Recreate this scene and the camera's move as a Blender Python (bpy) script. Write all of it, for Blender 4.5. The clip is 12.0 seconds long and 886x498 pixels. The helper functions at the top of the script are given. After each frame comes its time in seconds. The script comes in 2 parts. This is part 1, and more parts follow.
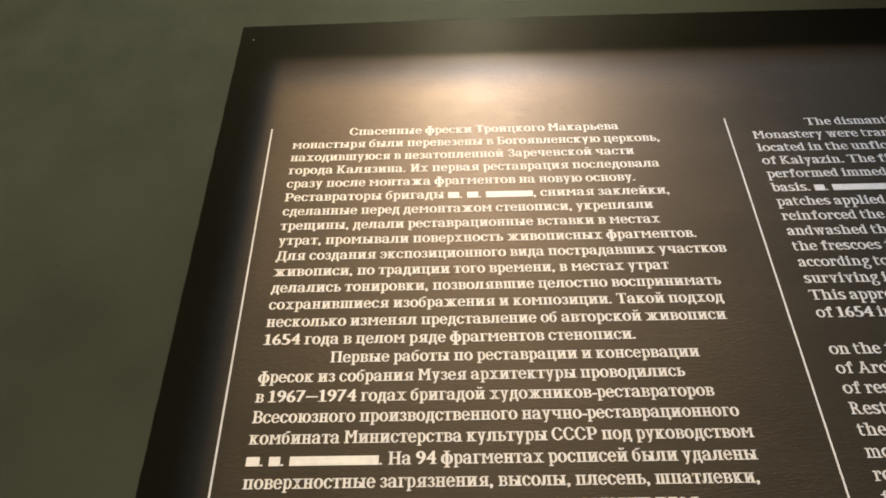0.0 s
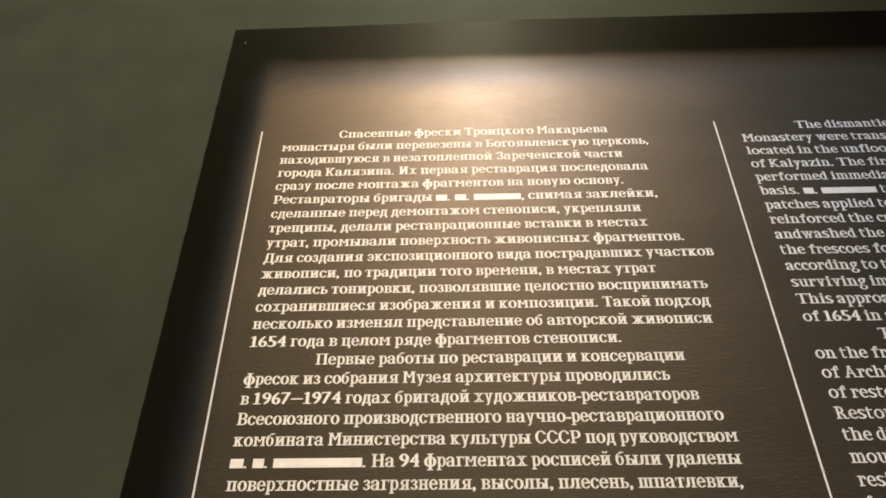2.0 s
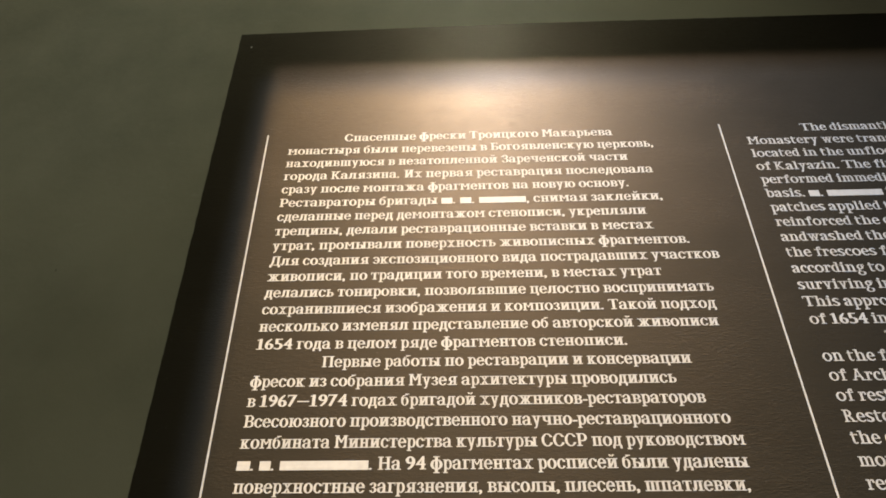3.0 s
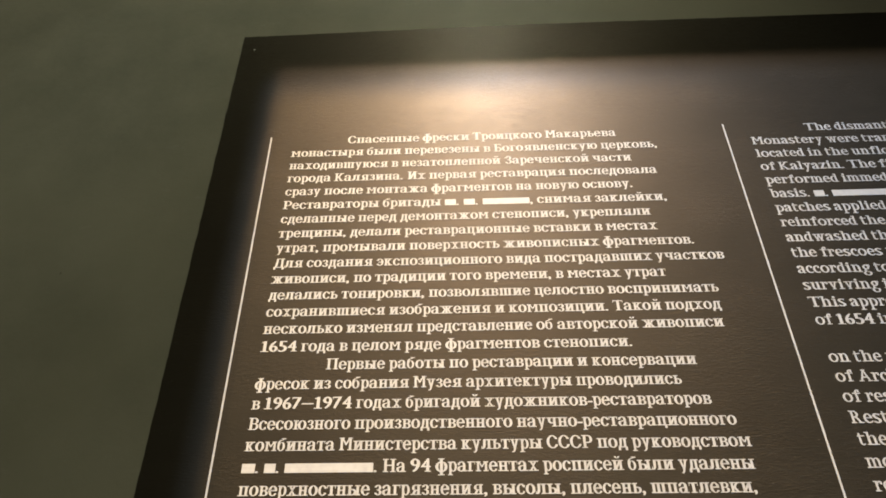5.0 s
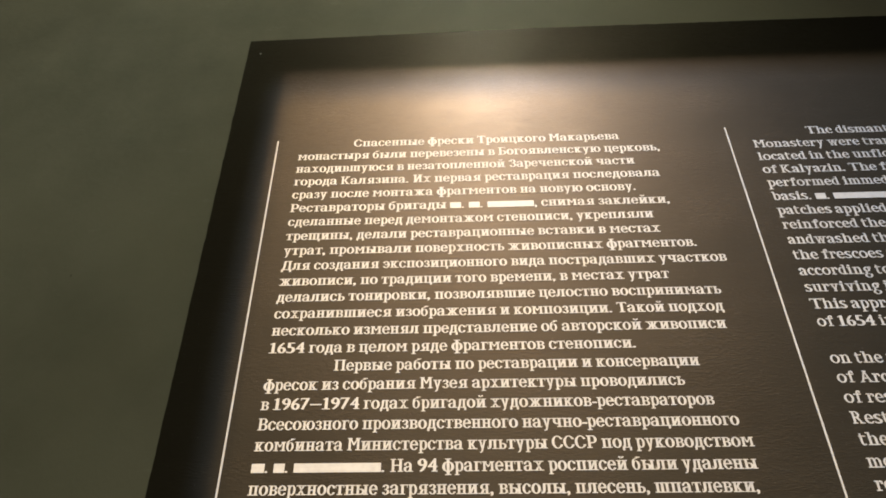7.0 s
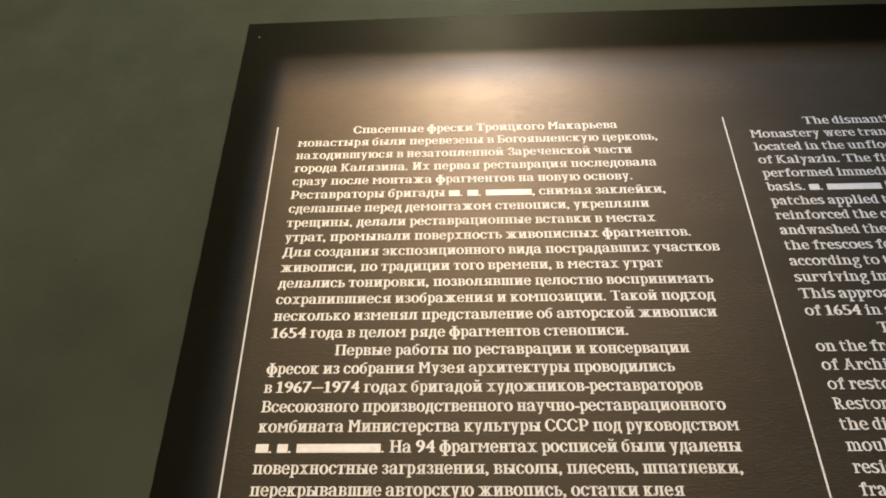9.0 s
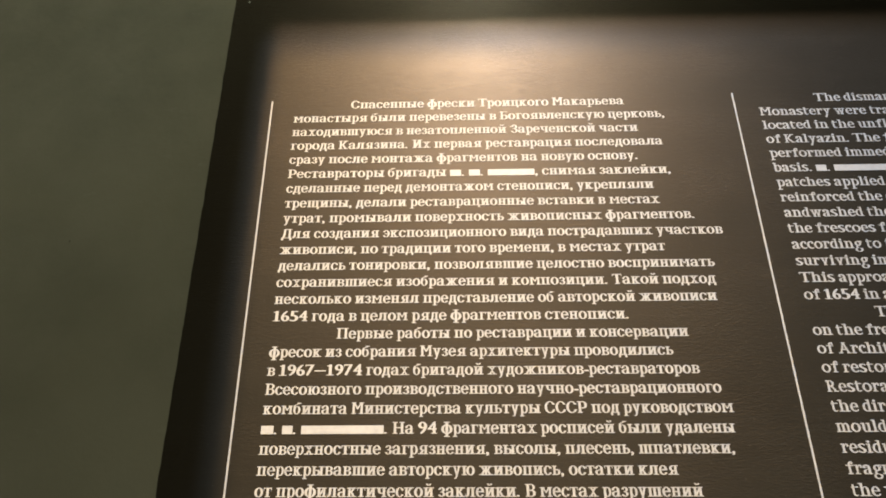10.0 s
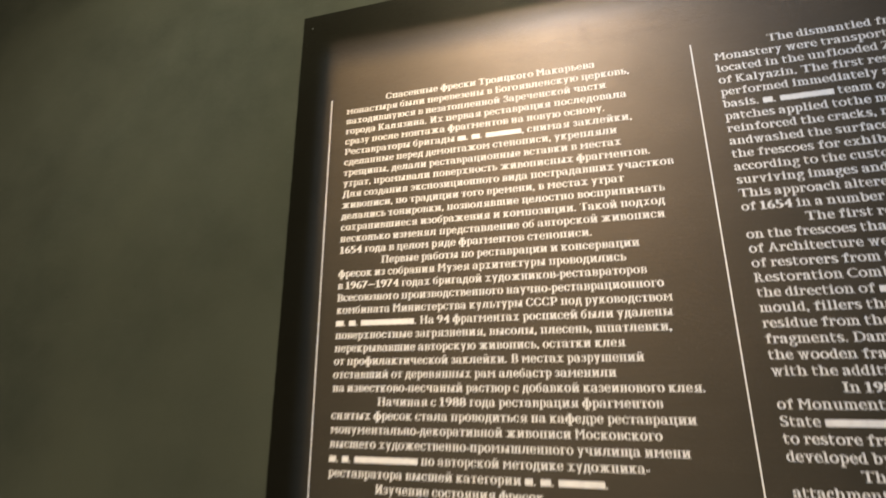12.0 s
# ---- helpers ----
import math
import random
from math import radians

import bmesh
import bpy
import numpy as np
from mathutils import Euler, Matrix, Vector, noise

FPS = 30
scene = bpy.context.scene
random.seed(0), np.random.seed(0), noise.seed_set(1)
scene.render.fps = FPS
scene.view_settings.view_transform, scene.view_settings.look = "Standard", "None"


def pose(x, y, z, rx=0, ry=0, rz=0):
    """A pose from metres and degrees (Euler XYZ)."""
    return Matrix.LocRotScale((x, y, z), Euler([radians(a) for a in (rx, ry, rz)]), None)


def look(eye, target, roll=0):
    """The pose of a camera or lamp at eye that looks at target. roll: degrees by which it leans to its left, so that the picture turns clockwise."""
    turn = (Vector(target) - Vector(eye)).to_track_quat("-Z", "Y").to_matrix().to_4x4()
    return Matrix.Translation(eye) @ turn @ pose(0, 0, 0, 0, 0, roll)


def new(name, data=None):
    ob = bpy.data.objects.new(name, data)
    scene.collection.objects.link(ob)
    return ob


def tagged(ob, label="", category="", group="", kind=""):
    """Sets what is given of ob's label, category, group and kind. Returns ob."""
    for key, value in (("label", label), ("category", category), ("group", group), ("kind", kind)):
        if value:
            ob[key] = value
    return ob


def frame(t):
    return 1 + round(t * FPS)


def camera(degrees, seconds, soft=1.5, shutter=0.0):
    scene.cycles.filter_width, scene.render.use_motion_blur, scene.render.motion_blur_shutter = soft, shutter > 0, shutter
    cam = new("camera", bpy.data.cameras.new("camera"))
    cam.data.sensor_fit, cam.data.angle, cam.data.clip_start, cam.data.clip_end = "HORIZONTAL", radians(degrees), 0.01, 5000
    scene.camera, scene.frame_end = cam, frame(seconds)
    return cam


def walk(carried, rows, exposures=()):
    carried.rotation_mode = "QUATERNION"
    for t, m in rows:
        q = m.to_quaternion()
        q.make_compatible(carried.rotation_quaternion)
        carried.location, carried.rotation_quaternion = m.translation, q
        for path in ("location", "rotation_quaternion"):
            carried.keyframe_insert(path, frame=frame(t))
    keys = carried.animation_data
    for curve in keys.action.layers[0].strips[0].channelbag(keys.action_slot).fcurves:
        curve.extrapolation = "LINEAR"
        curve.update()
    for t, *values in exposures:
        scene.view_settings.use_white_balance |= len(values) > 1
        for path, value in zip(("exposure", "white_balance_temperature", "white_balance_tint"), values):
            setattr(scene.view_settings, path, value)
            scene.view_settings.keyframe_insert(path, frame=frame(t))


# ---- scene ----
cam = camera(86.2, 12.0, soft=1.72, shutter=0.5)
PATH = [
    (0, (-0.007, 0.0, 1.564), (-0.031, 1.816, 2.4), -0.8),
    (0.5, (0.005, 0.003, 1.562), (-0.018, 1.822, 2.393), -0.7),
    (1, (0.01, 0.002, 1.564), (-0.015, 1.82, 2.399), -0.6),
    (1.5, (0.009, 0.001, 1.565), (-0.02, 1.817, 2.401), -0.6),
    (2, (0.01, -0.001, 1.565), (-0.026, 1.814, 2.406), -0.5),
    (2.5, (0.01, -0.001, 1.565), (-0.033, 1.81, 2.413), -0.5),
    (3, (0.007, -0.002, 1.564), (-0.04, 1.807, 2.418), -0.4),
    (5, (0.005, -0.002, 1.565), (-0.05, 1.805, 2.422), -0.5),
    (5.5, (0.003, -0.001, 1.565), (-0.055, 1.807, 2.418), -0.6),
    (6, (0.002, 0.0, 1.564), (-0.059, 1.808, 2.417), -0.5),
    (6.5, (0.002, -0.002, 1.564), (-0.059, 1.806, 2.418), -0.6),
    (7, (0.0, -0.009, 1.565), (-0.058, 1.797, 2.421), -0.5),
    (9, (0.0, -0.021, 1.57), (-0.052, 1.822, 2.346), -0.2),
    (9.5, (-0.019, -0.018, 1.584), (-0.052, 1.873, 2.233), -0.3),
    (10, (-0.006, -0.025, 1.596), (-0.041, 1.879, 2.208), -0.3),
    (10.5, (0.004, -0.039, 1.597), (-0.068, 1.872, 2.183), -0.5),
    (11, (0.023, -0.059, 1.595), (-0.119, 1.849, 2.176), -0.6),
    (11.5, (0.086, -0.106, 1.556), (-0.21, 1.786, 2.135), -0.4),
    (12, (0.127, -0.175, 1.496), (-0.338, 1.7, 2.014), -0.4),
]
walk(cam, [(t, look(eye, target, roll)) for t, eye, target, roll in PATH], [(0, 0.04), (7, 0.04), (10.5, 0.09), (11.2, 0.14), (12, 0.28)])

# ---- places (metres) ----
FACE = 0.46                      # front of the text board
WALL = 0.465                     # face of the wall behind it
BOARD = (-0.2845, 0.945, 1.10, 2.1195)   # left, right, bottom, top
LAMP = Vector((0.21, -0.74, 3.56))        # the framing spotlight's emitter
BEAM = (-0.224, 0.905, 1.13, 2.010)      # what its shutters leave lit on the board

# ---- world and lights ----
world = bpy.data.worlds.new("world")
scene.world = world
world.use_nodes = True
world.node_tree.nodes["Background"].inputs[0].default_value = (0.5, 0.55, 0.6, 1)
world.node_tree.nodes["Background"].inputs[1].default_value = 0.02


def spot(name, place, target, watts, colour, degrees, radius):
    data = bpy.data.lights.new(name, "SPOT")
    data.energy, data.color, data.spot_size, data.spot_blend, data.shadow_soft_size = watts, colour, radians(degrees), 0.15, radius
    ob = new(name, data)
    ob.matrix_world = look(place, target)
    return ob


AIM = Vector((-0.33, FACE, 1.04))
# aimed lower right, where the added cool spot also offsets the warm tint
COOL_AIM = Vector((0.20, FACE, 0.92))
# warm core; added offset spots imitate the lens's cool rim and faint rosy ghost
spot("beam_warm", LAMP, AIM, 580, (1.0, 0.68, 0.325), 44, 0.0019).data.spot_blend = 0.95
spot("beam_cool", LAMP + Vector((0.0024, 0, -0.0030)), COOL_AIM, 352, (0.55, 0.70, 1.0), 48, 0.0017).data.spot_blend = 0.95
spot("beam_ghost", LAMP + Vector((0.0004, 0, -0.0052)), Vector((0.15, FACE, 1.45)), 165, (1.0, 0.75, 0.55), 54, 0.0008).data.spot_blend = 0.9

# added spot above the gate for the lens's soft halo round the framed beam
HALO = LAMP + 0.34 * (AIM - LAMP).normalized() + Vector((0, 0, 0.16))
spot("halo", HALO, (-0.32, FACE, 1.78), 84, (0.97, 0.97, 0.70), 62, 0.05).data.spot_blend = 1.0

# an added, unseen cooler spot, framed as a fill for the bare wall
WASH, WASH_AIM = Vector((0.72, -0.42, 3.4)), Vector((-0.40, WALL, 1.98))
WASHED = (-1.5, -0.318, 1.81, 3.1)
spot("wash", WASH, WASH_AIM, 29, (0.93, 1.0, 0.95), 34, 0.011).data.spot_blend = 1.0

# an unseen area lamp added as ambient fill, set in an invented opening
FILL_GAP = (-0.5, 0.9, 2.3)           # from x, to x, height, in the south wall
lamp = bpy.data.lights.new("ambient_fill", "AREA")
lamp.shape, lamp.size, lamp.size_y, lamp.energy, lamp.color = "RECTANGLE", FILL_GAP[1] - FILL_GAP[0] - 0.04, FILL_GAP[2] - 0.04, 20, (1.0, 0.97, 0.79)
new("ambient_fill", lamp).matrix_world = look(((FILL_GAP[0] + FILL_GAP[1]) / 2, -3.62, FILL_GAP[2] / 2), (0.2, 0.46, FILL_GAP[2] / 2))

# ---- materials ----


def material(name):
    mat = bpy.data.materials.new(name)
    mat.use_nodes = True
    nt = mat.node_tree
    return mat, nt, nt.nodes["Principled BSDF"]


def node(nt, kind, **values):
    n = nt.nodes.new(kind)
    for key, value in values.items():
        n.inputs[key].default_value = value
    return n


def coords(nt, scale):
    c = nt.nodes.new("ShaderNodeTexCoord")
    m = node(nt, "ShaderNodeMapping", Scale=scale)
    nt.links.new(c.outputs["Object"], m.inputs["Vector"])
    return m.outputs["Vector"]


def ramp(nt, fac, stops):
    r = nt.nodes.new("ShaderNodeValToRGB")
    while len(r.color_ramp.elements) < len(stops):
        r.color_ramp.elements.new(0.5)
    for e, (p, c) in zip(r.color_ramp.elements, stops):
        e.position, e.color = p, (*c, 1)
    nt.links.new(fac, r.inputs["Fac"])
    return r.outputs["Color"]


def noise_of(nt, scale, size, detail=3.0, rough=0.5):
    n = node(nt, "ShaderNodeTexNoise", Scale=size, Detail=detail, Roughness=rough)
    nt.links.new(coords(nt, scale), n.inputs["Vector"])
    return n.outputs["Fac"]


def mixed(nt, fac, a, b, kind="MIX"):
    m = nt.nodes.new("ShaderNodeMix")
    m.data_type, m.blend_type = "RGBA", kind
    for value, socket in ((fac, m.inputs[0]), (a, m.inputs[6]), (b, m.inputs[7])):
        if isinstance(value, (int, float)):
            socket.default_value = value
        elif isinstance(value, tuple):
            socket.default_value = (*value, 1)
        else:
            nt.links.new(value, socket)
    return m.outputs[2]


def bumped(nt, bsdf, pairs):
    last = None
    for height, strength, distance in pairs:
        b = node(nt, "ShaderNodeBump", Strength=strength, Distance=distance)
        nt.links.new(height, b.inputs["Height"])
        if last:
            nt.links.new(last, b.inputs["Normal"])
        last = b.outputs["Normal"]
    nt.links.new(last, bsdf.inputs["Normal"])


def grey(v):
    return (v, v, v)


def wall_paint():
    mat, nt, b = material("wall_paint")
    base = ramp(nt, noise_of(nt, (1, 1, 1), 3.4, 4), [(0.32, (0.137, 0.134, 0.096)), (0.68, (0.213, 0.200, 0.139))])
    base = mixed(nt, ramp(nt, noise_of(nt, (1, 1, 1), 11, 5, 0.65), [(0.35, grey(0)), (0.7, grey(0.6))]), base, (0.212, 0.203, 0.148))
    # pale scuffs and small dark specks in the paint
    scuff = ramp(nt, noise_of(nt, (1, 1, 2.2), 14, 5, 0.62), [(0.66, grey(0)), (0.78, grey(0.35))])
    base = mixed(nt, scuff, base, (0.27, 0.27, 0.22))
    speck = ramp(nt, noise_of(nt, (1, 1, 1), 75, 1), [(0.80, grey(0)), (0.83, grey(0.6))])
    base = mixed(nt, speck, base, (0.06, 0.055, 0.045))
    nt.links.new(base, b.inputs["Base Color"])
    b.inputs["Roughness"].default_value = 0.62
    b.inputs["Specular IOR Level"].default_value = 0.35
    bumped(nt, b, [(noise_of(nt, (1, 1, 1), 130, 4), 0.25, 0.0012), (noise_of(nt, (1, 1, 1), 9, 3), 0.2, 0.004)])
    return mat


def board_print():
    mat, nt, b = material("board_print")
    base = ramp(nt, noise_of(nt, (1, 1, 1), 5, 4), [(0.3, (0.0065, 0.0074, 0.0060)), (0.7, (0.0095, 0.0108, 0.0088))])
    grain = noise_of(nt, (14, 14, 420), 1.0, 4, 0.6)
    base = mixed(nt, ramp(nt, grain, [(0.3, grey(0)), (0.75, grey(0.5))]), base, (0.0125, 0.0138, 0.0112))
    dust = ramp(nt, noise_of(nt, (1, 1, 1), 520, 2, 0.6), [(0.70, grey(0)), (0.76, grey(0.5))])
    base = mixed(nt, dust, base, (0.12, 0.105, 0.085))
    nt.links.new(base, b.inputs["Base Color"])
    rough = ramp(nt, noise_of(nt, (1, 1, 1), 30, 4), [(0.3, grey(0.535)), (0.7, grey(0.575))])
    # short rubbed dashes along the grain, duller than the rest
    dash = ramp(nt, noise_of(nt, (105, 105, 640), 1.0, 4, 0.65), [(0.50, grey(0)), (0.66, grey(1))])
    dash = mixed(nt, 1.0, dash, ramp(nt, noise_of(nt, (9, 9, 14), 1.0, 3), [(0.4, grey(0.15)), (0.65, grey(1))]), "MULTIPLY")
    rough = mixed(nt, dash, rough, grey(0.70))
    nt.links.new(rough, b.inputs["Roughness"])
    b.inputs["Specular IOR Level"].default_value = 0.5
    b.inputs["Specular Tint"].default_value = (1.0, 0.72, 0.44, 1)
    b.inputs["Coat Weight"].default_value, b.inputs["Coat Roughness"].default_value, b.inputs["Coat IOR"].default_value = 0.13, 0.39, 1.5
    # the grain runs across, so highlights stretch a little upright
    tangent = node(nt, "ShaderNodeCombineXYZ", X=1.0)
    nt.links.new(tangent.outputs[0], b.inputs["Tangent"])
    b.inputs["Anisotropic"].default_value, b.inputs["Anisotropic Rotation"].default_value = 0.2, 0.25
    flecks = ramp(nt, noise_of(nt, (210, 210, 760), 1.0, 4, 0.65), [(0.42, grey(0)), (0.72, grey(1))])
    rubbed = ramp(nt, noise_of(nt, (7, 7, 12), 1.0, 4, 0.6), [(0.4, grey(0.2)), (0.72, grey(1))])
    flecks = mixed(nt, 1.0, flecks, rubbed, "MULTIPLY")
    bumped(nt, b, [(grain, 0.04, 0.0006), (flecks, 0.4, 0.0006), (noise_of(nt, (1, 1, 1.5), 55, 3), 0.06, 0.0015)])
    return mat


def ink():
    mat, nt, b = material("cream_print")
    base = ramp(nt, noise_of(nt, (1, 1, 1), 160, 3), [(0.3, (0.345, 0.34, 0.315)), (0.7, (0.405, 0.40, 0.37))])
    nt.links.new(base, b.inputs["Base Color"])
    b.inputs["Roughness"].default_value, b.inputs["Specular IOR Level"].default_value = 0.6, 0.32
    grain = noise_of(nt, (14, 14, 420), 1.0, 4, 0.6)
    bumped(nt, b, [(grain, 0.3, 0.0006)])
    return mat


def plain(name, colour, rough, metal=0.0, size=20.0):
    mat, nt, b = material(name)
    low = tuple(c * 0.85 for c in colour)
    nt.links.new(ramp(nt, noise_of(nt, (1, 1, 1), size, 4), [(0.3, low), (0.7, colour)]), b.inputs["Base Color"])
    b.inputs["Roughness"].default_value, b.inputs["Metallic"].default_value = rough, metal
    bumped(nt, b, [(noise_of(nt, (1, 1, 1), size * 6, 3), 0.15, 0.001)])
    return mat


PAINT, PRINT, INK = wall_paint(), board_print(), ink()
CEILING = plain("ceiling_paint", (0.10, 0.10, 0.095), 0.8, 0, 6)
FLOOR = plain("floor_stone", (0.16, 0.145, 0.12), 0.5, 0, 4)
BLACK = plain("black_enamel", (0.02, 0.02, 0.02), 0.45, 0, 60)
STEEL = plain("steel", (0.62, 0.60, 0.56), 0.3, 1, 200)

# ---- mesh helpers ----


def mesh_of(name, bm, mat):
    me = bpy.data.meshes.new(name)
    bm.to_mesh(me)
    bm.free()
    me.materials.append(mat)
    return me


def part(name, bm, mat, parent=None, label=""):
    ob = new(name, mesh_of(name, bm, mat))
    if parent:
        ob.parent = parent
    return tagged(ob, label)


def box(x0, x1, y0, y1, z0, z1, bevel=0.0):
    bm = bmesh.new()
    bmesh.ops.create_cube(bm, size=1, matrix=Matrix.Translation(((x0 + x1) / 2, (y0 + y1) / 2, (z0 + z1) / 2)) @ Matrix.Diagonal((x1 - x0, y1 - y0, z1 - z0, 1)))
    if bevel:
        bmesh.ops.bevel(bm, geom=bm.edges[:], offset=bevel, segments=2, affect="EDGES", profile=0.5)
    return bm


def tube(radius, inner, depth, matrix, segments=32):
    """A hollow barrel along local z, closed at the far end when inner is 0."""
    bm = bmesh.new()
    bmesh.ops.create_cone(bm, cap_ends=inner == 0, segments=segments, radius1=radius, radius2=radius, depth=depth, matrix=matrix)
    if inner:
        bmesh.ops.solidify(bm, geom=bm.faces[:], thickness=radius - inner)
    return bm


# ---- the room ----
X0, X1, Y0, TOP = -2.6, 3.2, -3.6, 3.8
tagged(part("wall_north", box(X0, X1, WALL, WALL + 0.2, 0, TOP), PAINT), "dull olive-grey painted gallery wall with faint scuffs", "wall", kind="structure")
# the south wall leaves an invented opening for the ambient fill lamp
for n, piece in enumerate(((X0, FILL_GAP[0], 0, TOP), (FILL_GAP[1], X1, 0, TOP), (FILL_GAP[0], FILL_GAP[1], FILL_GAP[2], TOP))):
    tagged(part("wall_south_%d" % (n + 1), box(piece[0], piece[1], Y0 - 0.2, Y0, piece[2], piece[3]), PAINT), "plain olive-grey painted gallery wall beside an added opening for the fill lamp", "wall", kind="structure")
# added only to close the view behind that opening
tagged(part("wall_beyond", box(FILL_GAP[0] - 0.8, FILL_GAP[1] + 0.8, Y0 - 1.1, Y0 - 0.9, 0, TOP), PAINT), "plain olive-grey unseen wall added behind the fill lamp's opening", "wall", kind="structure")
tagged(part("wall_west", box(X0 - 0.2, X0, Y0 - 0.2, WALL + 0.2, 0, TOP), PAINT), "plain olive-grey painted gallery wall", "wall", kind="structure")
tagged(part("wall_east", box(X1, X1 + 0.2, Y0 - 0.2, WALL + 0.2, 0, TOP), PAINT), "plain olive-grey painted gallery wall", "wall", kind="structure")
tagged(part("floor", box(X0 - 0.2, X1 + 0.2, Y0 - 0.2, WALL + 0.2, -0.2, 0), FLOOR), "dim stone gallery floor", "floor", kind="structure")
tagged(part("ceiling", box(X0 - 0.2, X1 + 0.2, Y0 - 0.2, WALL + 0.2, TOP, TOP + 0.2), CEILING), "dark painted gallery ceiling", "ceiling", kind="structure")

# ---- the spotlight with its framing shutters ----


def spotlight(place, aim, lit, label):
    """A framing projector hung from the ceiling: four blades leave a rectangle of light."""
    root = tagged(new("spotlight"), label, "spotlight", group="ceiling spotlights")
    way = (aim - place).normalized()
    base = look(place, aim)
    part("housing", tube(0.075, 0.071, 0.30, base @ Matrix.Translation((0, 0, 0.0))), BLACK, root)
    part("back_cap", tube(0.075, 0, 0.012, base @ Matrix.Translation((0, 0, 0.156))), BLACK, root)
    part("stem", box(place.x - 0.012, place.x + 0.012, place.y - 0.012, place.y + 0.012, place.z + 0.07, TOP - 0.02, 0.003), BLACK, root)
    part("canopy", box(place.x - 0.05, place.x + 0.05, place.y - 0.05, place.y + 0.05, TOP - 0.025, TOP, 0.004), BLACK, root)
    # the gate is the lit rectangle carried back towards the emitter
    s = 0.115
    x0, x1, z0, z1 = lit

    def gate(x, z):
        return place + s * (Vector((x, FACE, z)) - place)
    out = 0.9
    for (ax, az), (bx, bz), (ox, oz) in (((x0, z1), (x1, z1), (0, 1)), ((x1, z1), (x1, z0), (1, 0)), ((x1, z0), (x0, z0), (0, -1)), ((x0, z0), (x0, z1), (-1, 0))):
        ex, ez = (0.9 if az == bz else 0), (0.9 if ax == bx else 0)
        sx, sz = (1 if bx > ax else -1), (1 if bz > az else -1)
        bm = bmesh.new()
        ring = [gate(ax - sx * ex, az - sz * ez), gate(bx + sx * ex, bz + sz * ez), gate(bx + sx * ex + ox * out, bz + sz * ez + oz * out), gate(ax - sx * ex + ox * out, az - sz * ez + oz * out)]
        push = -way * (0.0 if ox else 0.0015)
        a = [bm.verts.new(v + push) for v in ring]
        b = [bm.verts.new(v + push - way * 0.0008) for v in ring]
        bm.faces.new(a), bm.faces.new(b[::-1])
        for i in range(4):
            bm.faces.new((a[i - 1], a[i], b[i], b[i - 1]))
        bmesh.ops.recalc_face_normals(bm, faces=bm.faces[:])
        part("shutter_blade", bm, BLACK, root)
    return root


spotlight(LAMP, AIM, BEAM, "black ceiling spotlight with four framing shutters over the board")
# added fixture that houses and frames the wall's fill spot
spotlight(WASH, WASH_AIM, WASHED, "black unseen ceiling spotlight with four framing shutters, added as fill over bare wall")


# ---- lettering: the built-in font, drawn with heavy stems, fine cross strokes and slab feet ----
XH, CAP = 0.546, 0.727
GROW, THIN, FOOT, SLAB = 0.036, 0.026, 0.095, 0.052
GLYPHS = {}


def contours(ch):
    """The closed outlines of one letter of the built-in font, one em high."""
    data = bpy.data.curves.new("letter", "FONT")
    data.body, data.size = ch, 1.0
    ob = new("letter", data)
    bpy.context.view_layer.update()
    curve = ob.to_curve(bpy.context.evaluated_depsgraph_get())
    loops = []
    for spline in curve.splines:
        bez, loop = spline.bezier_points, []
        for i, p in enumerate(bez):
            q = bez[(i + 1) % len(bez)]
            a, b, c, d = p.co, p.handle_right, q.handle_left, q.co
            bent = ((b - a).cross(d - a)).length + ((c - a).cross(d - a)).length > 1e-4
            turn = 4 if (d - a).length > 0.12 else 2
            for k in range(turn if bent else 1):
                t = k / turn
                v = a * (1 - t) ** 3 + b * 3 * t * (1 - t) ** 2 + c * 3 * t * t * (1 - t) + d * t ** 3
                if not loop or math.hypot(loop[-1][0] - v.x, loop[-1][1] - v.y) > 0.003:
                    loop.append((v.x, v.y))
        if math.hypot(loop[-1][0] - loop[0][0], loop[-1][1] - loop[0][1]) < 0.003:
            loop.pop()
        if len(loop) > 2:
            loops.append(loop)
    ob.to_curve_clear()
    bpy.data.objects.remove(ob), bpy.data.curves.remove(data)
    return loops


def signed(loop):
    return sum(p[0] * q[1] - q[0] * p[1] for p, q in zip(loop, loop[1:] + loop[:1])) / 2


def holds(loop, point):
    inside, (x, y) = False, point
    for (xa, ya), (xb, yb) in zip(loop, loop[1:] + loop[:1]):
        if (ya > y) != (yb > y) and x < xa + (y - ya) / (yb - ya) * (xb - xa):
            inside = not inside
    return inside


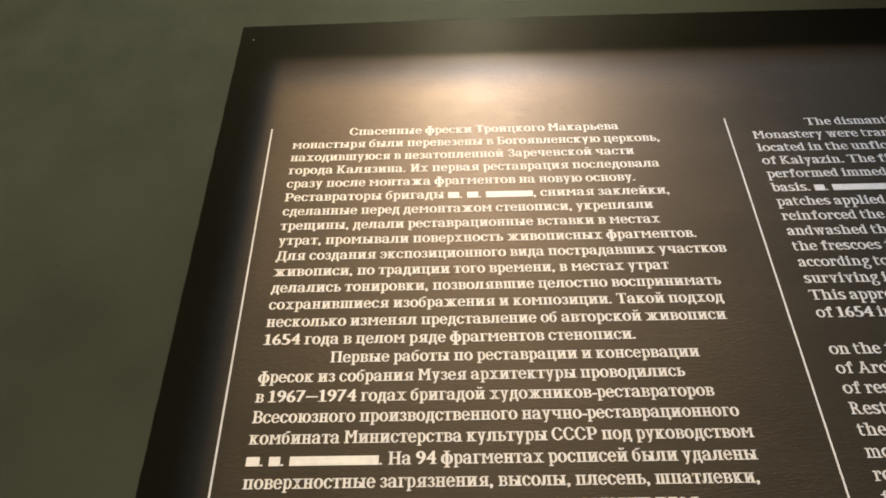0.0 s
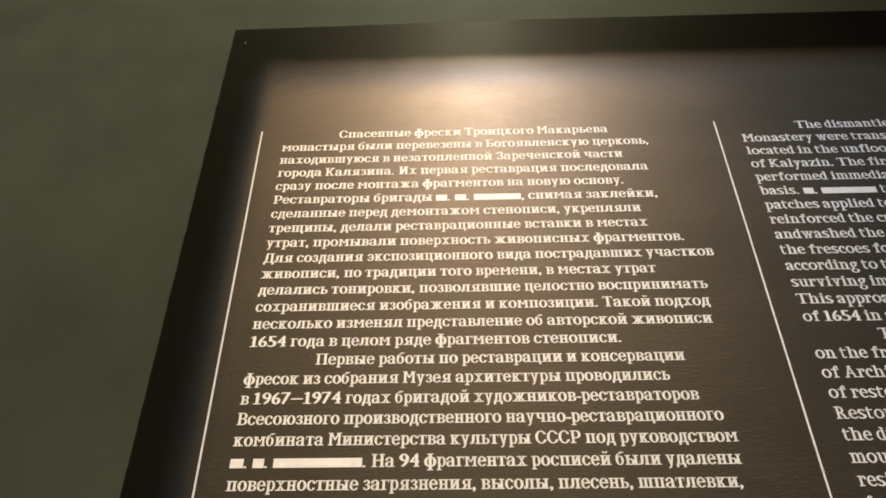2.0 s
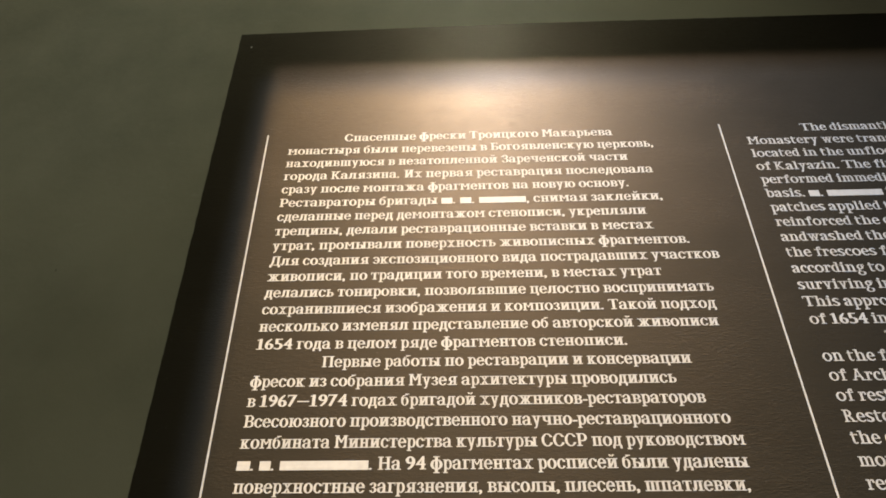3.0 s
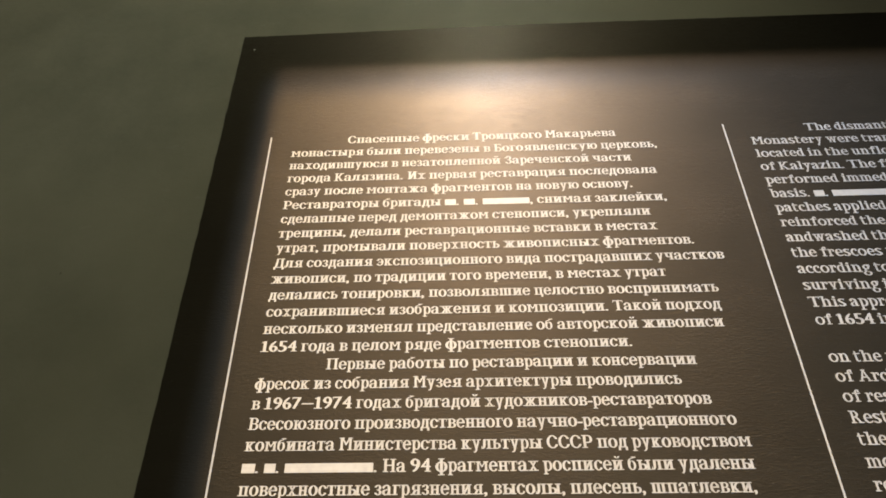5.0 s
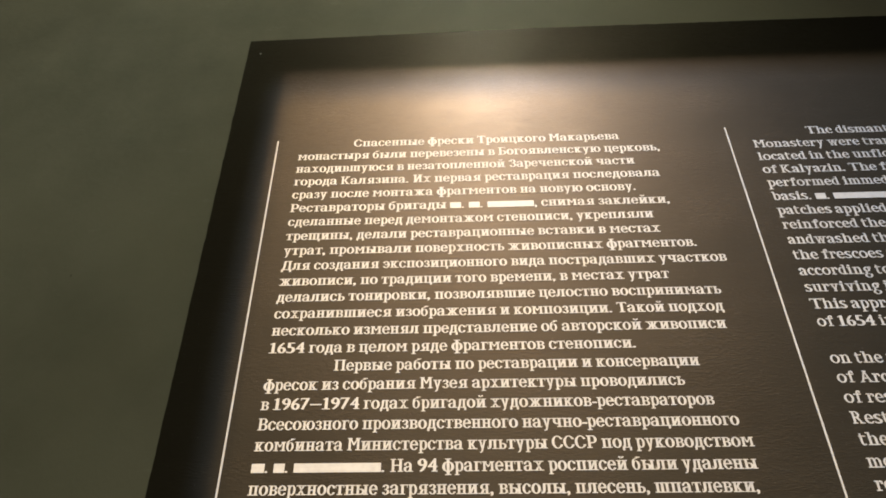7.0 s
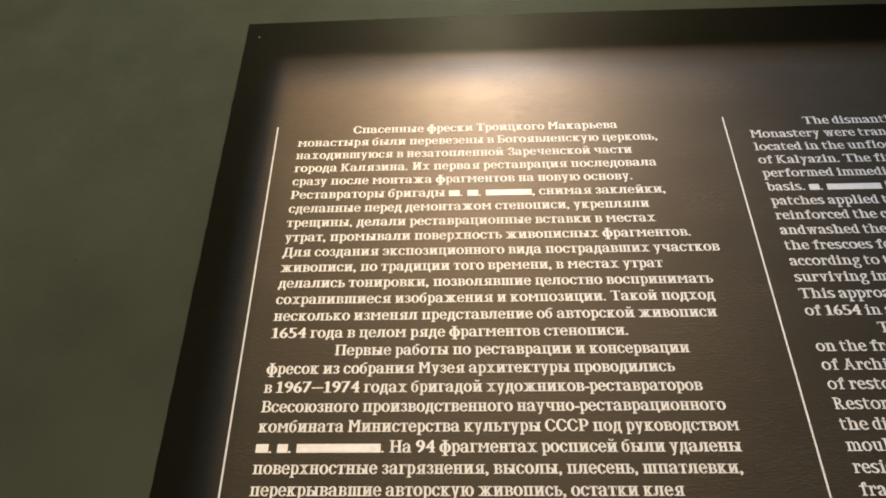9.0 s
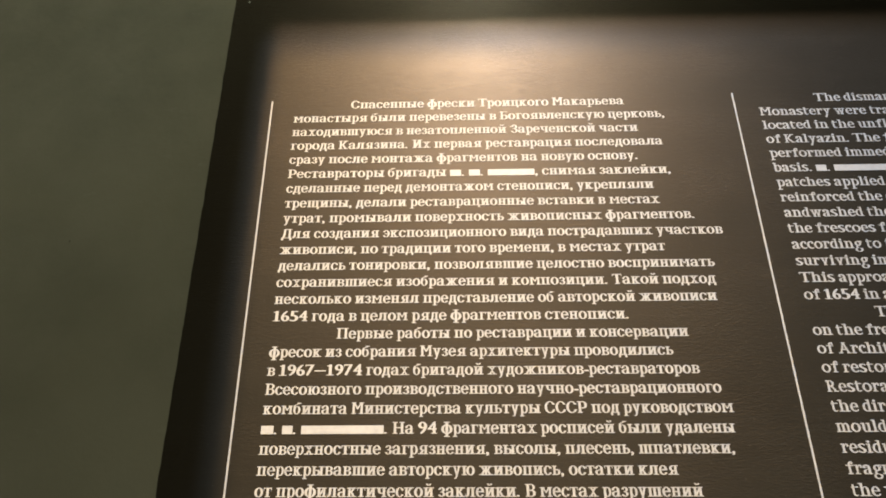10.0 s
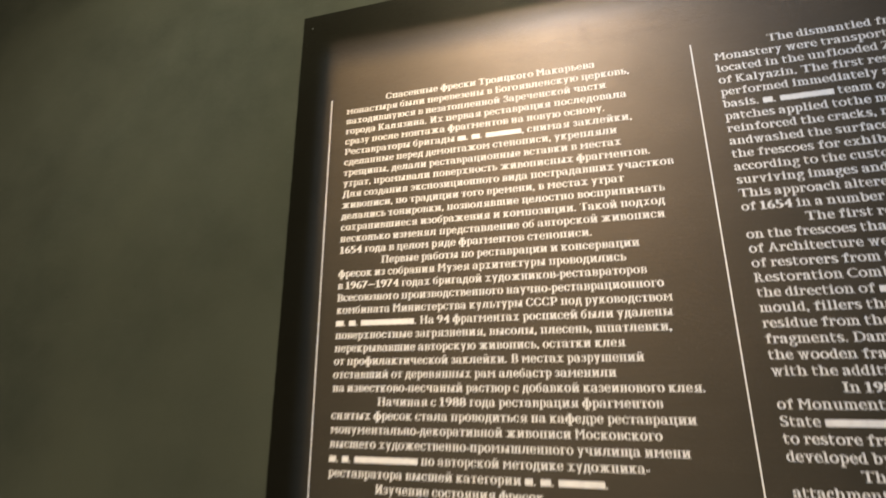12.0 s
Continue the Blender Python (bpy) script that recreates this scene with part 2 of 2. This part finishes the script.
def filled(loops):
    """Points, triangles and outward-ordered rim edges of outlines that may overlap: each outer one is filled with its own holes."""
    way = signed(max(loops, key=lambda l: abs(signed(l)))) > 0
    outer = [l for l in loops if (signed(l) > 0) == way]
    holes = [l for l in loops if (signed(l) > 0) != way]
    pts, faces, rim, layer = [], [], [], []
    for level, shape in enumerate(outer):
        mine = [h for h in holes if holds(shape, h[0]) and holds(shape, h[len(h) // 2])]
        bm = bmesh.new()
        edges = []
        for loop in [shape] + mine:
            loop = loop if way else loop[::-1]
            vs = [bm.verts.new((x, y, 0)) for x, y in loop]
            n = len(pts)
            edges += [bm.edges.new((vs[i - 1], vs[i])) for i in range(len(vs))]
            rim += [(n + (i - 1) % len(vs), n + i) for i in range(len(vs))]
            pts += loop
            layer += [level] * len(loop)
        bm.verts.index_update()
        n = len(pts) - len(bm.verts)
        if mine:
            bmesh.ops.triangle_fill(bm, use_beauty=True, edges=edges, normal=(0, 0, 1))
        else:
            face = bm.faces.new(bm.verts[:])
            face.normal_update()
            bmesh.ops.triangulate(bm, faces=[face])
        bm.verts.index_update()
        for f in bm.faces:
            tri = [n + v.index for v in f.verts]
            faces.append(tri if f.normal.z >= 0 or mine and signed([pts[i] for i in tri]) > 0 else tri[::-1])
        bm.free()
    faces = [f if signed([pts[i] for i in f]) > 0 else f[::-1] for f in faces]
    return pts, faces, rim, layer


def glyph(ch):
    """(points, faces, slabs, left, right) of a letter, in em."""
    if ch in GLYPHS:
        return GLYPHS[ch]
    # a few letters are drawn from their likes, whose outlines are simpler
    like, wide, high = {"И": ("и", 1.2, CAP / 0.542), "М": ("M", 1.12, CAP / 0.682), "м": ("M", 0.98, 0.542 / 0.682)}.get(ch, (ch, 1, 1))
    loops = [[(x * wide, y * high) for x, y in l] for l in contours(like)]
    if ch.isascii() and ch.isalnum() or ch == "–":
        # the Latin letters are drawn smaller in the built-in font: bring them to the same heights
        tall = max(p[1] for l in loops for p in l)
        fy, fx = (1.216, 1.10) if tall < 0.5 else (1.066, 1.12 if ch.isdigit() else 1.04)
        if ch == "–":
            fx = 1.4
        knee = 0.449
        if ch in "bdfhkilt":
            loops = [[(x * 1.10, y * 1.216 if y <= knee else XH + (y - knee) * (CAP + 0.01 - XH) / (0.682 - knee)) for x, y in l] for l in loops]
        else:
            loops = [[(x * fx, y * fy) for x, y in l] for l in loops]
    pts, faces, rim, layer = filled(loops)
    latin = ch.isascii() and ch.isalpha()
    grow = 0.018 if latin else GROW
    normals = {}
    for a, b in rim:
        dx, dy = pts[b][0] - pts[a][0], pts[b][1] - pts[a][1]
        n = math.hypot(dx, dy) or 1
        for v in (a, b):
            normals.setdefault(v, []).append((dy / n, -dx / n))
    letter = ch.isalpha()
    top = max(p[1] for p in pts)
    low = min(p[1] for p in pts)
    flats = [0.0, XH, CAP, top] + ([low] if ch in "рфpq" else [])
    thin = (0.030 if latin else THIN) if ch not in ".,-–'’" else 0.0
    moved = []
    for i, (x, y) in enumerate(pts):
        ns = normals.get(i, [(0, 0)])
        nx = max((n[0] for n in ns), key=abs)
        if min(n[0] for n in ns) * max(n[0] for n in ns) < -0.01:
            nx = sum(n[0] for n in ns)        # a sharp point keeps its place
        ny = max((n[1] for n in ns), key=abs)
        level = min(abs(y - f) for f in flats + [low]) < 0.022
        # cross strokes at the top and foot are fine, those between less so
        inner = any(0.02 < (y - f) * (1 if ny > 0 else -1) < 0.13 for f in flats + [low])
        if ch in "ij" and y > XH + 0.05:
            # the dot is a full round one
            dot = [p for p in pts if p[1] > XH + 0.05]
            cx = (min(p[0] for p in dot) + max(p[0] for p in dot)) / 2
            cy = (min(p[1] for p in dot) + max(p[1] for p in dot)) / 2
            moved.append((cx + (x - cx) * 1.55, cy + (y - cy) * 1.7 + 0.005))
            continue
        moved.append((x + grow * nx, y if level else y - (thin if inner else thin * 0.35) * ny))
    before, after = {b: a for a, b in rim}, dict(rim)

    def corner(v):
        p, q, r = Vector(pts[before[v]]), Vector(pts[v]), Vector(pts[after[v]])
        return (q - p).angle(r - q, 0) > 0.6

    slab = 0.060 if latin else SLAB
    foot = 0.095 if latin else 0.15 if ch == "1" else FOOT
    slabs = []
    if letter or ch in "147":
        for a, b in rim:
            (xa, ya), (xb, yb) = moved[a], moved[b]
            if abs(pts[a][1] - pts[b][1]) > 0.004 or min(abs(ya - f) for f in flats) > 0.02 or not (corner(a) or corner(b)):
                continue
            if ch in "ijйё" and ya > XH + 0.05 or low < -0.05 and ya < -0.02 and ch not in "рфpq" or ch in "14" and ya > 0.1:
                continue
            down = xb > xa            # ink lies above a baseline edge
            x0, x1 = min(xa, xb), max(xa, xb)
            y0, y1 = (ya, ya + slab) if down else (ya - slab, ya)
            if ch == "7":
                slabs.append((x0 - 0.004, x0 + 0.035, ya - 0.16, ya))
                continue
            if x1 - x0 < 0.19 and corner(a) and corner(b):
                # Latin stems carry a flag on one side at the head, and some stand on one foot
                flag = not down and ch in "bdhklijmnrpu"
                slabs.append((x0 - (0 if down and ch in "adu" else foot), x1 + (0 if flag or down and ch == "b" else foot), y0, y1))
                continue
            for v, side in ((a if xa < xb else b, -1), (b if xa < xb else a, 1)):
                tall = max((abs(pts[p][1] - pts[q][1]) for p, q in rim if v in (p, q) and abs(pts[p][0] - pts[q][0]) < 0.01), default=0)
                x = moved[v][0]
                if tall > 0.3:
                    slabs.append((x - foot, x + 0.02, y0, y1) if side < 0 else (x - 0.02, x + foot, y0, y1))
                elif 0.03 < tall < 0.16:
                    h = 0.17 if down else -0.17
                    ends = sorted((ya, ya + h))
                    slabs.append((x, x + 0.04, *ends) if side < 0 else (x - 0.04, x, *ends))
    if ch == "t":
        stem = min(x for x, y in moved if 0.1 < y < 0.4)
        slabs += [(stem, stem + 0.115, XH - 0.01, XH + 0.13), (stem - 0.08, stem + 0.25, XH - 0.05, XH)]
    if ch == "1":
        slabs.append((min(p[0] for p in moved) - 0.11, min(p[0] for p in moved) + 0.03, top - 0.125, top - 0.06))
    if ch in "acfryас":
        # round ball at the end of the fine stroke
        ends = {"a": (min(p[0] for p in moved) + 0.085, XH - 0.135), "f": (max(p[0] for p in moved) - 0.055, CAP - 0.085), "y": (min(p[0] for p in moved) + 0.07, low + 0.075)}
        ends["а"], r = ends["a"], 0.066
        bx, by = ends.get(ch, (max(p[0] for p in moved) - 0.07, XH - 0.125))
        slabs += [(bx - r * w, bx + r * w, by - r * h, by + r * h) for w, h in ((1.0, 0.5), (0.8, 0.8), (0.5, 1.0))]
    left = min([p[0] for p in moved] + [s[0] for s in slabs])
    right = max([p[0] for p in moved] + [s[1] for s in slabs])
    GLYPHS[ch] = (moved, faces, slabs, left, right, layer)
    return GLYPHS[ch]


# how far each letter carries the pen, in em
ADVANCE = {'А': 0.87, 'В': 0.69, 'Д': 0.81, 'К': 0.78, 'М': 0.89, 'Н': 0.85, 'П': 0.85, 'Р': 0.69, 'С': 0.73, 'Т': 0.70, 'а': 0.62, 'б': 0.56, 'в': 0.59, 'г': 0.51, 'д': 0.61, 'е': 0.56, 'ж': 0.94, 'з': 0.48, 'и': 0.70, 'й': 0.71, 'к': 0.66, 'л': 0.68, 'м': 0.82, 'н': 0.66, 'о': 0.60, 'п': 0.69, 'р': 0.58, 'с': 0.54, 'т': 0.56, 'у': 0.61, 'ф': 0.78, 'х': 0.67, 'ц': 0.66, 'ч': 0.69, 'ш': 0.95, 'щ': 0.98, 'ы': 0.86, 'ь': 0.56, 'э': 0.54, 'ю': 0.88, 'я': 0.70}
ADVANCE.update({'A': 0.86, 'K': 0.87, 'M': 0.97, 'R': 0.80, 'T': 0.80, 'a': 0.60, 'b': 0.66, 'c': 0.50, 'd': 0.61, 'e': 0.56, 'f': 0.52, 'g': 0.60, 'h': 0.75, 'i': 0.40, 'l': 0.39, 'm': 0.96, 'n': 0.71, 'o': 0.64, 'p': 0.64, 'r': 0.52, 's': 0.52, 't': 0.48, 'u': 0.70, 'v': 0.67, 'w': 0.90, 'y': 0.64, 'z': 0.54, 'k': 0.70, 'x': 0.68, 'C': 0.76, 'D': 0.85, 'S': 0.62, 'Z': 0.70, 'I': 0.46})
ADVANCE.update({'.': 0.31, ',': 0.28, '-': 0.31, '–': 0.82, '1': 0.57, '4': 0.66, '5': 0.63, '6': 0.62, '7': 0.65, '8': 0.63, '9': 0.64})
GAP, SPACE = 0.03, 0.25


def carry(c):
    """How far one letter carries the pen, and how much it is drawn out to fill that."""
    g = glyph(c)
    width = ADVANCE.get(c, 0.95 * (g[4] - g[3]) + GAP)
    return width, (width - GAP) / (g[4] - g[3]) if c not in ".,-" else 1.0


def tokens(text):
    """Letters one by one; [n] stands for a plain bar n em long."""
    i = 0
    while i < len(text):
        if text[i] == "[":
            j = text.index("]", i)
            yield float(text[i + 1:j])
            i = j
        else:
            yield text[i]
        i += 1


def run_length(text):
    x = 0.0
    for c in tokens(text):
        if isinstance(c, float):
            x += c + GAP
        elif c == " ":
            x += SPACE
        else:
            x += carry(c)[0]
    return x - GAP


EM = 0.01455                     # height of the em
LIFT, STEP = 0.0003, 0.00004      # the print stands a hair proud; overlapping strokes lie over one another


def text_line(text, x0, base, parent, x1=None):
    """One printed line from x0 (to x1) on the baseline."""
    sx = (x1 - x0) / run_length(text) if x1 else EM
    verts, faces = [], []

    def quad(a, b, c, d, y):
        n = len(verts)
        verts.extend(((a, y, c), (b, y, c), (b, y, d), (a, y, d)))
        faces.append((n, n + 1, n + 2, n + 3))
    pen = x0
    for c in tokens(text):
        if isinstance(c, float):
            quad(pen, pen + c * sx, base, base + XH * 0.96 * EM, FACE - LIFT)
            pen += (c + GAP) * sx
        elif c == " ":
            pen += SPACE * sx
        else:
            pts, fs, slabs, left, right, layer = glyph(c)
            n = len(verts)
            width, draw = carry(c)
            draw *= sx
            verts.extend((pen + (x - left) * draw, FACE - LIFT - STEP * k, base + y * EM) for (x, y), k in zip(pts, layer))
            faces.extend(tuple(n + i for i in f) for f in fs)
            for k, (a, b, lo, hi) in enumerate(slabs, max(layer) + 1):
                quad(pen + (a - left) * draw, pen + (b - left) * draw, base + lo * EM, base + hi * EM, FACE - LIFT - STEP * k)
            pen += width * sx
    me = bpy.data.meshes.new("text_line")
    me.from_pydata(verts, [], faces)
    me.materials.append(INK)
    ob = new("text_line", me)
    ob.parent = parent
    return ob


# ---- the text board ----
LEFT, INDENT, FIRST, PITCH = -0.1915, -0.124, 1.9293, 0.01814
RUSSIAN = [
    ("Спасенные фрески Троицкого Макарьева", INDENT, 0.200),
    ("монастыря были перевезены в Богоявленскую церковь,", LEFT, 0.2455),
    ("находившуюся в незатопленной Зареченской части", LEFT, 0.212),
    ("города Калязина. Их первая реставрация последовала", LEFT, 0.238),
    ("сразу после монтажа фрагментов на новую основу.", LEFT, 0.208),
    ("Реставраторы бригады [0.83]. [0.83]. [3.5], снимая заклейки,", LEFT, 0.242),
    ("сделанные перед демонтажом стенописи, укрепляли", LEFT, 0.220),
    ("трещины, делали реставрационные вставки в местах", LEFT, 0.224),
    ("утрат, промывали поверхность живописных фрагментов.", LEFT, 0.260),
    ("Для создания экспозиционного вида пострадавших участков", LEFT, 0.286),
    ("живописи, по традиции того времени, в местах утрат", LEFT, 0.222),
    ("делались тонировки, позволявшие целостно воспринимать", LEFT, 0.271),
    ("сохранившиеся изображения и композиции. Такой подход", LEFT, 0.269),
    ("несколько изменял представление об авторской живописи", LEFT, 0.267),
    ("1654 года в целом ряде фрагментов стенописи.", LEFT, 0.1755),
    ("Первые работы по реставрации и консервации", INDENT, 0.232),
    ("фресок из собрания Музея архитектуры проводились", LEFT, 0.214),
    ("в 1967–1974 годах бригадой художников-реставраторов", LEFT, 0.237),
    ("Всесоюзного производственного научно-реставрационного", LEFT, 0.255),
    ("комбината Министерства культуры СССР под руководством", LEFT, 0.263),
    ("[0.84]. [0.7]. [5.55]. На 94 фрагментах росписей были удалены", LEFT, 0.261),
    ("поверхностные загрязнения, высолы, плесень, шпатлевки,", LEFT, 0.258),
    ("перекрывавшие авторскую живопись, остатки клея", LEFT, 0.202),
    ("от профилактической заклейки. В местах разрушений", LEFT, 0.222),
    ("отставший от деревянных рам алебастр заменили", LEFT, 0.188),
    ("на известково-песчаный раствор с добавкой казеинового клея.", LEFT, 0.286),
    ("Начиная с 1988 года реставрация фрагментов", INDENT, 0.237),
    ("снятых фресок стала проводиться на кафедре реставрации", LEFT, 0.271),
    ("монументально-декоративной живописи Московского", LEFT, 0.232),
    ("высшего художественно-промышленного училища имени", LEFT, 0.260),
    ("[0.7]. [0.65]. [6.06] по авторской методике художника-", LEFT, 0.214),
    ("реставратора высшей категории [0.66]. [0.83]. [3.56].", LEFT, 0.168),
    ("Изучение состояния фресок", INDENT, None),
]
ENGLISH = [
    "\tThe dismantled frescoes", "Monastery were transported", "located in the unflooded Z", "of Kalyazin. The first restoration",
    "performed immediately a", "basis. [0.78]. [4.14] team of", "patches applied tothe mu", "reinforced the cracks, n", "andwashed the surface",
    "the frescoes for exhibition", "according to the custom", "surviving images and", "This approach altered", "of 1654 in a number",
    "\tThe first re", "on the frescoes that", "of Architecture were", "of restorers from the", "Restoration Comb", "the direction of [0.83]",
    "mould, fillers that", "residue from the", "fragments. Dam", "the wooden frame", "with the addition", "\tIn 198", "of Monument", "State [6]",
    "to restore fra", "developed by", "\tThe", "attachment",
]
RIGHT_LEFT, RIGHT_INDENT = 0.3557, 0.4228


def information_panel():
    root = tagged(new("information_panel"), "black satin museum text board with cream bilingual lettering on the wall", "information board")
    x0, x1, z0, z1 = BOARD
    bm = bmesh.new()
    ring = []
    step = 0.006

    def wear(p):
        return 0.0007 * noise.noise((p * 60, 3.1, 0)) + 0.0005 * noise.noise((p * 190, 7.7, 0))
    for a, b, fixed, axis in ((x0, x1, z0, 0), (z0, z1, x1, 1), (x1, x0, z1, 0), (z1, z0, x0, 1)):
        n = int(abs(b - a) / step)
        for i in range(n):
            p = a + (b - a) * i / n
            q = fixed + (wear(p + fixed * 3) if i else 0)
            if fixed == z1:
                q += 0.006 * min(1, (p - x0) / 0.4)      # the top edge bows up a little
            ring.append((p, q) if axis == 0 else (q, p))
    front = [bm.verts.new((x, FACE + 0.0006, z)) for x, z in ring]
    cx, cz = (x0 + x1) / 2, (z0 + z1) / 2
    inner = [bm.verts.new((x + (0.0008 if x < cx else -0.0008), FACE, z + (0.0008 if z < cz else -0.0008))) for x, z in ring]
    back = [bm.verts.new((x, WALL - 0.0005, z)) for x, z in ring]
    bm.faces.new(inner), bm.faces.new(back[::-1])
    for i in range(len(ring)):
        bm.faces.new((front[i - 1], front[i], inner[i], inner[i - 1]))
        bm.faces.new((back[i - 1], back[i], front[i], front[i - 1]))
    bmesh.ops.recalc_face_normals(bm, faces=bm.faces[:])
    board = part("board", bm, PRINT, root, "black satin board with fine horizontal grain")
    for x, top in ((-0.2195, 1.941), (0.3285, 1.942)):
        part("rule", box(x - 0.0009, x + 0.0009, FACE - 0.0004, FACE - 0.00005, 1.16, top), INK, board, "thin cream upright rule")
    for i, (text, a, b) in enumerate(RUSSIAN):
        text_line(text, a, FIRST - i * PITCH, board, b)
    for i, text in enumerate(ENGLISH):
        text_line(text.strip(), RIGHT_INDENT if text[0] == "\t" else RIGHT_LEFT, FIRST - i * PITCH, board)
    # a small bright pin in the corner
    bm = bmesh.new()
    bmesh.ops.create_uvsphere(bm, u_segments=12, v_segments=8, radius=0.0013, matrix=Matrix.Translation((-0.266, FACE, 2.0935)) @ Matrix.Diagonal((1, 0.5, 1, 1)))
    part("pin", bm, STEEL, root, "small bright steel pin head")
    return root


information_panel()
